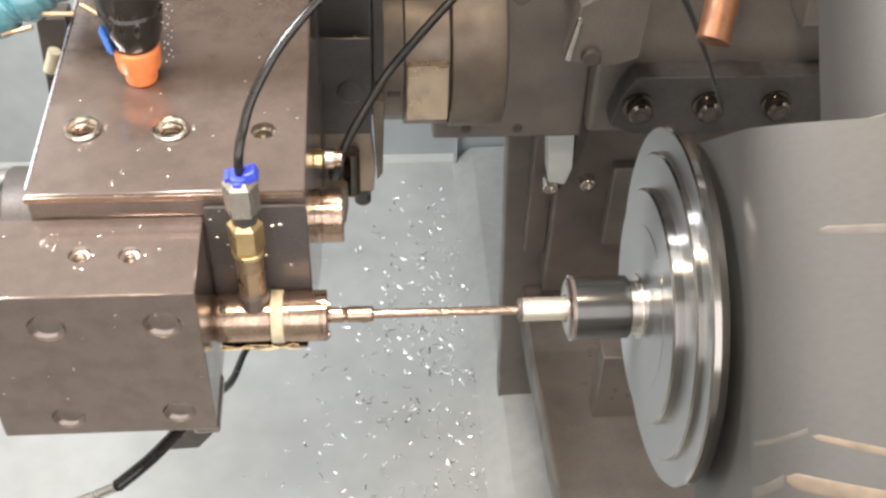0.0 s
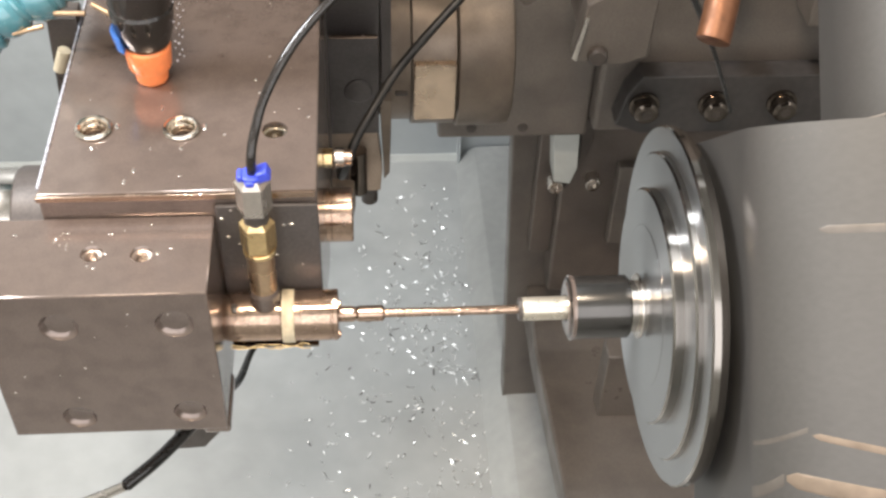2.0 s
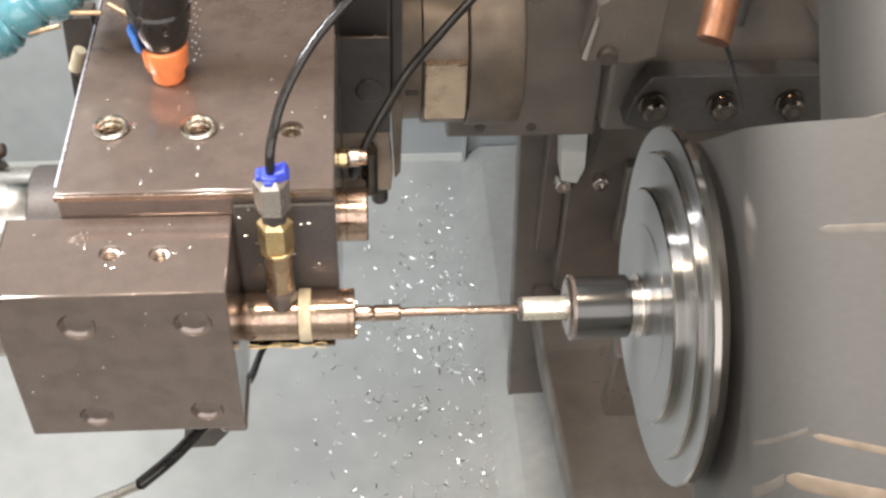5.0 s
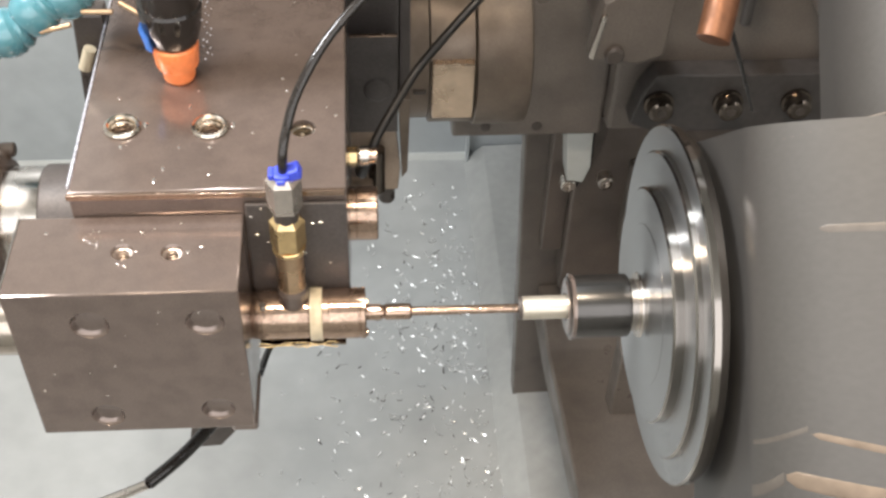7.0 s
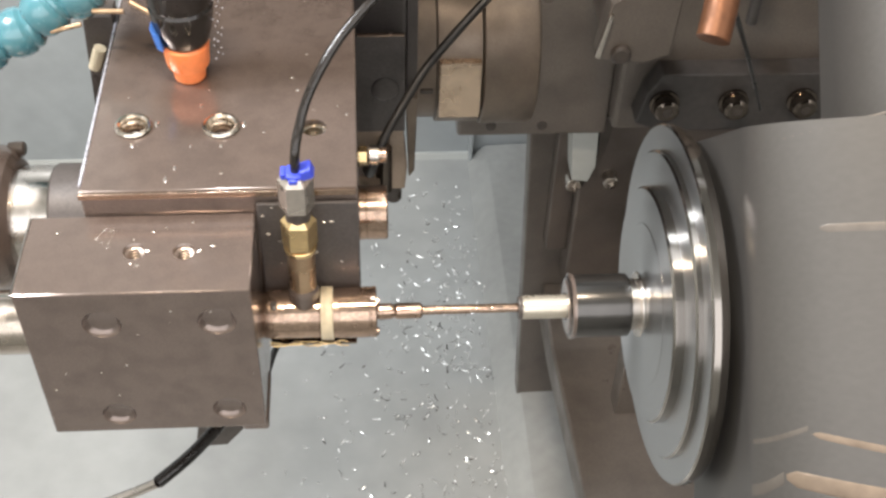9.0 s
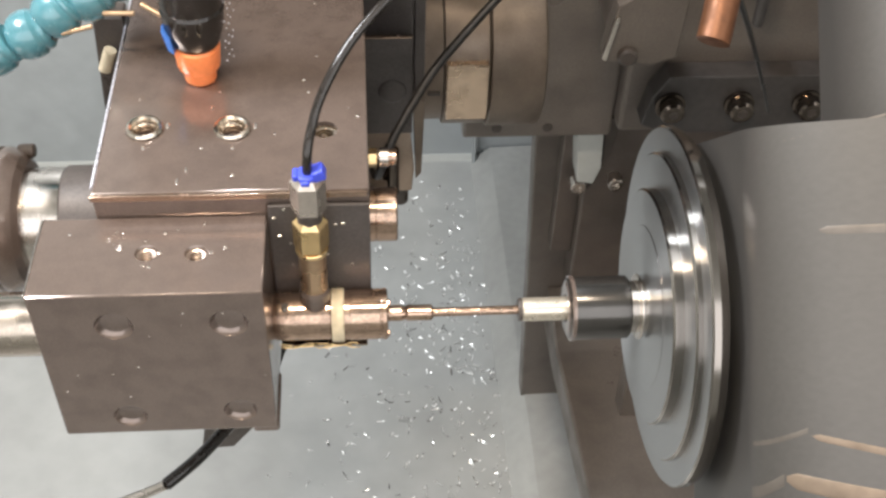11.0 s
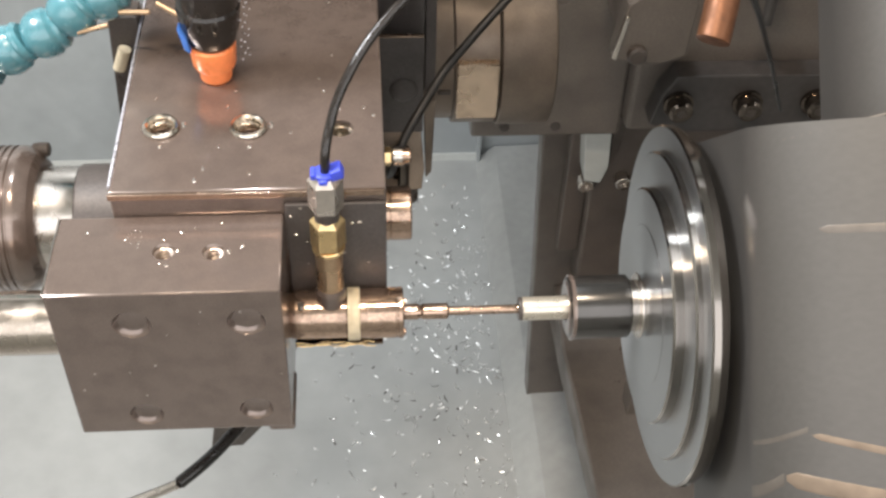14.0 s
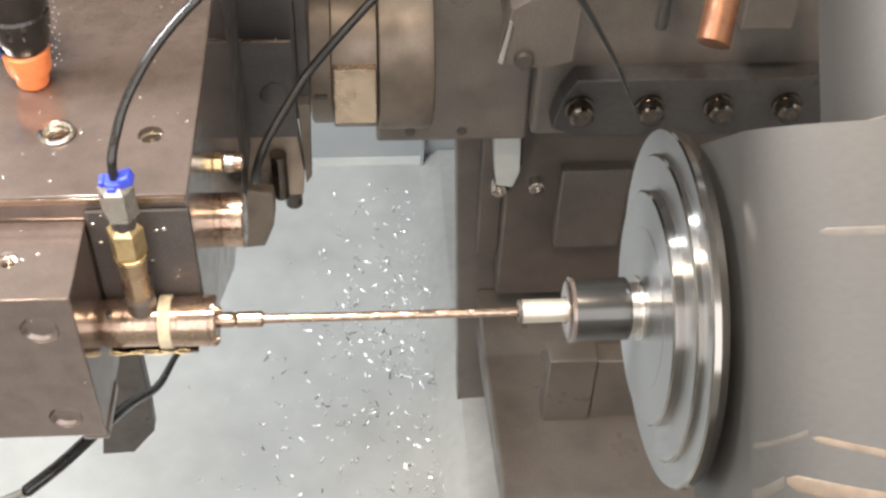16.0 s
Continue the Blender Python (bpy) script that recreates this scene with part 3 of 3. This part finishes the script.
def cables():
    solo("cable", pipe([(.0836, .7744, .9559), (.0705, .7662, .9465), (.0464, .7496, .9277), (.0223, .7315, .9075), (.0068, .7158, .8905), (-.0087, .6987, .872), (-.016, .69, .858), (-.022, .70, .83), (-.025, .74, .80)], .0034),
         DULL, (.02, .73, .9), "dull black cable hanging before the spindle barrel", "cable")
    solo("cable", pipe([(.157, .57, 1.12), (.1762, .5845, 1.0868), (.1962, .6038, 1.0512), (.2108, .6171, 1.0235), (.2330, .6402, .978), (.2600, .6620, .917)], .0026, 10, 6, lambda u: 1.2 - .75 * u),
         RUBBER, (.22, .62, 1.0), "thin stiff black wire hanging down", "cable")
    solo("lower_hose", pipe([(-.1000, .73, .610), (-.1110, .705, .615), (-.1169, .65, .6425), (-.1260, .595, .690), (-.1340, .54, .733), (-.1535, .50, .7463), (-.1756, .479, .7436)], .0046, 14, 6, lambda u: .55 + .45 * min(1, u * 1.5)),
         RUBBER, (-.12, .505, .77), "wet black hose running under the tool block", "hose")
    solo("lower_wire", pipe([(-.1756, .479, .7436), (-.199, .4795, .729), (-.24, .478, .711), (-.31, .48, .69), (-.44, .48, .67)], .0036, 12, 6),
         BRIGHT_STEEL, (-.2, .479, .72), "pale steel conduit leading out of the hose", "conduit")
    t = thing("splash_plate", (-.17, .72, .5), "dark steel plate hanging below the slide", "plate")
    part("plate", prism([(-.197, .4812), (-.1663, .4830), (-.1426, .516), (-.1405, .56), (-.1385, .82), (-.19, .82), (-.184, .56)], "y", .697, .712, .001), OXIDE_ROUGH, t)
    part("hanger", box((-.186, .70, .81), (-.14, .83, .822), .001), OXIDE_ROUGH, t)


tool_block()
drill_sleeve()
drill()
hose_fitting()
tool_plate()
live_spindle()
plate_extras()
orange_connector()
barrel()
machine_frame()
cables()


# ---- the headstock, which slides ----
MOVERS = []


def headstock():
    f = thing("faceplate", (.165, AX_Y, AX_Z), "stepped turned steel faceplate on the spindle", "faceplate")
    part("step", turned([(.1592, .004), (.1592, .0668), (.1604, .068), (.1660, .068), (.1668, .0672), (.1668, .004)], "x", (0, AX_Y, AX_Z), 128, True), TURNED, f)
    part("step", turned([(.1655, .004), (.1655, .0873), (.1667, .0885), (.1708, .0885), (.1708, .004)], "x", (0, AX_Y, AX_Z), 128, True), TURNED, f)
    part("flange", turned([(.1695, .004), (.1695, .1023), (.1705, .1035), (.1740, .1035), (.1788, .1012), (.1788, .004)], "x", (0, AX_Y, AX_Z), 128, True), TURNED, f)
    part("hub", turned([(.1589, .003), (.1589, .0465), (.1591, .047), (.1593, .047), (.1593, .003)], "x", (0, AX_Y, AX_Z), 96, True), TURNED, f)
    part("nose", turned([(.1788, .004), (.1788, .055), (.1845, .055), (.1845, .004)], "x", (0, AX_Y, AX_Z), 64, True), OXIDE_ROUGH, f)
    for ob in f.children:
        # the flat faces are brushed, the rims polished, with dark reflections in their colour
        ob.data.materials.append(RIM)
        for poly in ob.data.polygons:
            poly.material_index = 0 if abs(poly.normal.x) > .8 else 1
    c = thing("collet_chuck", (.135, AX_Y, AX_Z), "dark polished collet chuck with a bright collar", "collet chuck")
    part("body", turned([(.1145, .0075), (.1145, .0165), (.1155, .0178), (.1175, .0182), (.1485, .0182), (.1495, .0172), (.1495, .0075)], "x", (0, AX_Y, AX_Z), 64, True), mat("polished_dark_steel", (.105, .10, .095), .2, .9, 300, .1, 20, .2, .02, rough_vary=.04), c)
    part("front_ring", turned([(.1138, .0078), (.1138, .0142), (.1146, .0160), (.1160, .0190), (.1178, .0190), (.1180, .0078)], "x", (0, AX_Y, AX_Z), 64, True), OXIDE, c)
    part("collar", turned([(.1492, .0075), (.1492, .0150), (.1590, .0150), (.1590, .0075)], "x", (0, AX_Y, AX_Z), 64, True), BRIGHT_STEEL, c)
    part("lip", turned([(.1545, .0145), (.1548, .0186), (.1556, .0190), (.1564, .0186), (.1566, .0145)], "x", (0, AX_Y, AX_Z), 64, True), BRIGHT_STEEL, c)
    w = thing("workpiece", (.1, AX_Y, AX_Z), "pale bored metal tube held in the collet", "workpiece")
    part("tube", turned([(.0885, .0032), (.0885, .0062), (.0893, .0068), (.160, .0068), (.160, .0032)], "x", (0, AX_Y, AX_Z), 48, True), mat("pale_turned_metal", (.66, .60, .50), .36, .8, 400, .08, 40, .2, .04, stretch=(6, 1, 1)), w)
    part("burr", turned([(.0866, .0034), (.0866, .0063), (.0874, .0068), (.0886, .0068), (.0886, .0034)], "x", (0, AX_Y, AX_Z), 40, True), OXIDE_ROUGH, w, "dark burred end ring")
    for ob in (f, c, w):
        MOVERS.append((ob, True))
    h = thing("headstock", (.4, .55, .8), "grey sheet metal headstock cover with folded edges", "headstock")
    lean = Matrix.Translation((0, 0, EYE_Z)) @ Matrix.Rotation(radians(-45), 4, "X")

    def leaning(bm):
        # built upright: y is the depth, z runs up along the slanted front
        bmesh.ops.transform(bm, matrix=lean, verts=bm.verts)
        return bm

    def folded(x0, y0, x1, y1, back):
        arc = [(x1 - (x1 - x0) * math.cos(radians(a)), y0 - (y0 - y1) * math.sin(radians(a))) for a in range(3, 90, 3)]
        return [(x0, back), (x0, y0)] + arc + [(x1, y1), (.70, y1), (.70, back)]

    lower, upper = (.187, .580, .31, .515), (.236, .585, .32, .5165)
    part("front_cover", leaning(prism(folded(*lower, .68), "z", -.30, .0535, 0)), COVER, h)
    part("upper_cover", leaning(prism(folded(*upper, .60), "z", .0537, .30, 0)), COVER, h)

    def bead(name, x0, z0, x1, z1, r0, r1, material, label):
        """A low bead along the lower cover, from one place on its front to another."""
        bm = bmesh.new()
        n, m = 28, 8
        rings = []
        for k in range(n + 1):
            u = k / n
            x = x0 + (x1 - x0) * u
            c = max(0, (lower[2] - x) / (lower[2] - lower[0]))
            y = lower[1] - (lower[1] - lower[3]) * math.sqrt(max(0, 1 - c * c))
            r = (r0 + (r1 - r0) * u) * min(1, .4 + 25 * u)
            rings.append([bm.verts.new((x, y - r * .14 * math.sin(math.pi * i / m) + .0001, z0 + (z1 - z0) * u + r * math.cos(math.pi * i / m))) for i in range(m + 1)])
        for p, q in zip(rings, rings[1:]):
            for i in range(m):
                bm.faces.new((p[i], p[i + 1], q[i + 1], q[i]))
            bm.faces.new((p[m], p[0], q[0], q[m]))
        bm.faces.new(rings[0])
        bm.faces.new(rings[-1])
        bmesh.ops.recalc_face_normals(bm, faces=bm.faces[:])
        part(name, leaning(bm), material, h, label)

    bead("seam", 0.1966, 0.0453, 0.2378, 0.0547, 0.0005, 0.0005, FAINT, "thin pale seam of the cover")
    # lamp streaks mirrored in the cover, built as low lighter beads
    bead("ridge", 0.1870, -0.1009, 0.2050, -0.0907, 0.0013, 0.0014, FAINT, "faint reflected streak built on the cover")
    bead("ridge", 0.2064, -0.0932, 0.3000, -0.1121, 0.0017, 0.0022, WARM_STREAK, "warm reflected lamp streak built on the cover")
    bead("ridge", 0.1870, -0.1252, 0.1963, -0.1154, 0.0028, 0.003, FAINT, "faint reflected streak built on the cover")
    bead("ridge", 0.1971, -0.1147, 0.3000, -0.1317, 0.004, 0.005, WARM_STREAK, "warm reflected lamp streak built on the cover")
    # a blurred pale reflection, also built as a bead
    bead("catch", 0.2110, 0.0029, 0.3000, 0.0036, 0.002, 0.0024, FAINT, "faint pale reflection built on the cover")
    MOVERS.append((h, False))
    z = thing("coolant_nozzle", (.185, .51, 1.12), "worn copper coolant nozzle with a rounded tip", "coolant nozzle")
    part("tube", pipe([(.1772, .4870, 1.1028), (.1783, .4895, 1.1053), (.1816, .4981, 1.1141), (.1865, .5139, 1.1303), (.195, .55, 1.165)], .0088, 20, 6, lambda u: min(1, .72 + u * 5)), COPPER, z)
    MOVERS.append((z, False))


headstock()


# ---- chips and drops ----
def chips():
    rng = random.Random(4)
    bm = bmesh.new()
    for i in range(780):
        u = rng.random() ** (.8 if i % 3 else .5)
        y = 1.62 - .72 * u
        spread = .06 + .25 * u
        x = .145 - .085 * (1 - u) + rng.gauss(.015 if i % 3 else .05, spread * .5)
        if x > .195 or (u < .25 and i % 2) or rng.random() < .25 * (x < -.2):
            continue
        turn, size, bend = rng.random() * 6.28, rng.uniform(.0028, .0074), rng.uniform(.6, 3.2)
        wide, tilt = rng.uniform(.0005, .0012), rng.uniform(-.8, .8)
        prev = None
        for k in range(5):
            a = bend * (k / 4 - .5)
            px, pz = size * math.sin(a) / bend * 2, size * (1 - math.cos(a)) / bend * 2 + .0006
            c = Vector((x + px * math.cos(turn), y + px * math.sin(turn), pz))
            o = Vector((-math.sin(turn), math.cos(turn), tilt * .5)) * wide
            o.z = abs(o.z)
            pair = (bm.verts.new(c - Vector((o.x, o.y, 0))), bm.verts.new(c + o), bm.verts.new(c + o + Vector((0, 0, .0007))))
            if prev:
                for i in range(3):
                    bm.faces.new((prev[i], prev[(i + 1) % 3], pair[(i + 1) % 3], pair[i]))
            prev = pair
    solo("metal_chips", bm, CHIP, (0, 1.2, 0), "bright curled metal chips scattered on the pan floor", "chips", kind="stuff")
    bm = bmesh.new()

    def drop(p, r, flat):
        m = Matrix.Translation(p) @ Matrix.Diagonal((r, r, r, 1)) @ Matrix.Diagonal((*flat, 1))
        bmesh.ops.create_icosphere(bm, subdivisions=2, radius=1, matrix=m)
    for _ in range(22):
        drop((rng.uniform(-.17, -.04), rng.uniform(.478, .66), 1.0255), rng.uniform(.00025, .0007), (1.4, 1, .5))
    for _ in range(4):
        drop((rng.uniform(-.2, -.088), rng.uniform(.415, .47), 1.0092), rng.uniform(.0004, .001), (1.4, 1, .5))
    for _ in range(10):
        drop((rng.uniform(-.2, -.088), .4116, rng.uniform(.9, 1.0)), rng.uniform(.0003, .0008), (1, .5, 1))
    for x, y in ((-.1537, .5219), (-.1055, .5205)):
        drop((x + .0125, y + .0025, 1.0253), .0013, (1, 2.2, .6))
        drop((x + .001, y - .016, 1.0253), .0011, (1, 1.4, .6))
    # the long ones stand in for streaks glinting on the plate
    for x, y, r, w in ((-.128, .487, .0008, 2.6), (-.121, .505, .0006, 2.2), (-.118, .540, .0007, 3), (-.132, .478, .0008, 3), (-.103, .482, .0011, .7), (-.064, .553, .0011, .9), (-.036, .53, .001, 1)):
        drop((x, y, 1.0253), r, (1, w, .5))
    for x, y, r in ((-.1395, .4415, .0009), (-.113, .4405, .0010), (-.1475, .4325, .0007), (-.106, .444, .0009), (-.138, .4555, .0008), (-.118, .462, .0006)):
        drop((x, y, 1.009), r, (1.2, 1, .6))
    for _ in range(13):
        drop((rng.gauss(-.1634, .0026), rng.gauss(.452, .0026), 1.009), rng.uniform(.0002, .0005), (1.2, 1, .6))
    for _ in range(14):
        drop((rng.uniform(-.083, -.036), .4664, rng.uniform(.93, 1.015)), rng.uniform(.0004, .0013), (1.6, .5, 1))
    for _ in range(30):
        drop((-.1762, rng.uniform(.475, .66), 1.0248), rng.uniform(.0004, .0012), (1, 1, 1))
    solo("coolant_drops", bm, WET, (-.1, .5, 1.0), "small shiny coolant drops and built glint streaks on the oily steel", "drops", kind="stuff")


chips()


def motions():
    for ob, spins in MOVERS:
        at = ob.location.copy()
        walk(ob, [(t, pose(at.x + slide(t), at.y, at.z, (t * 600) % 360 if spins else 0)) for t in TIMES])


motions()
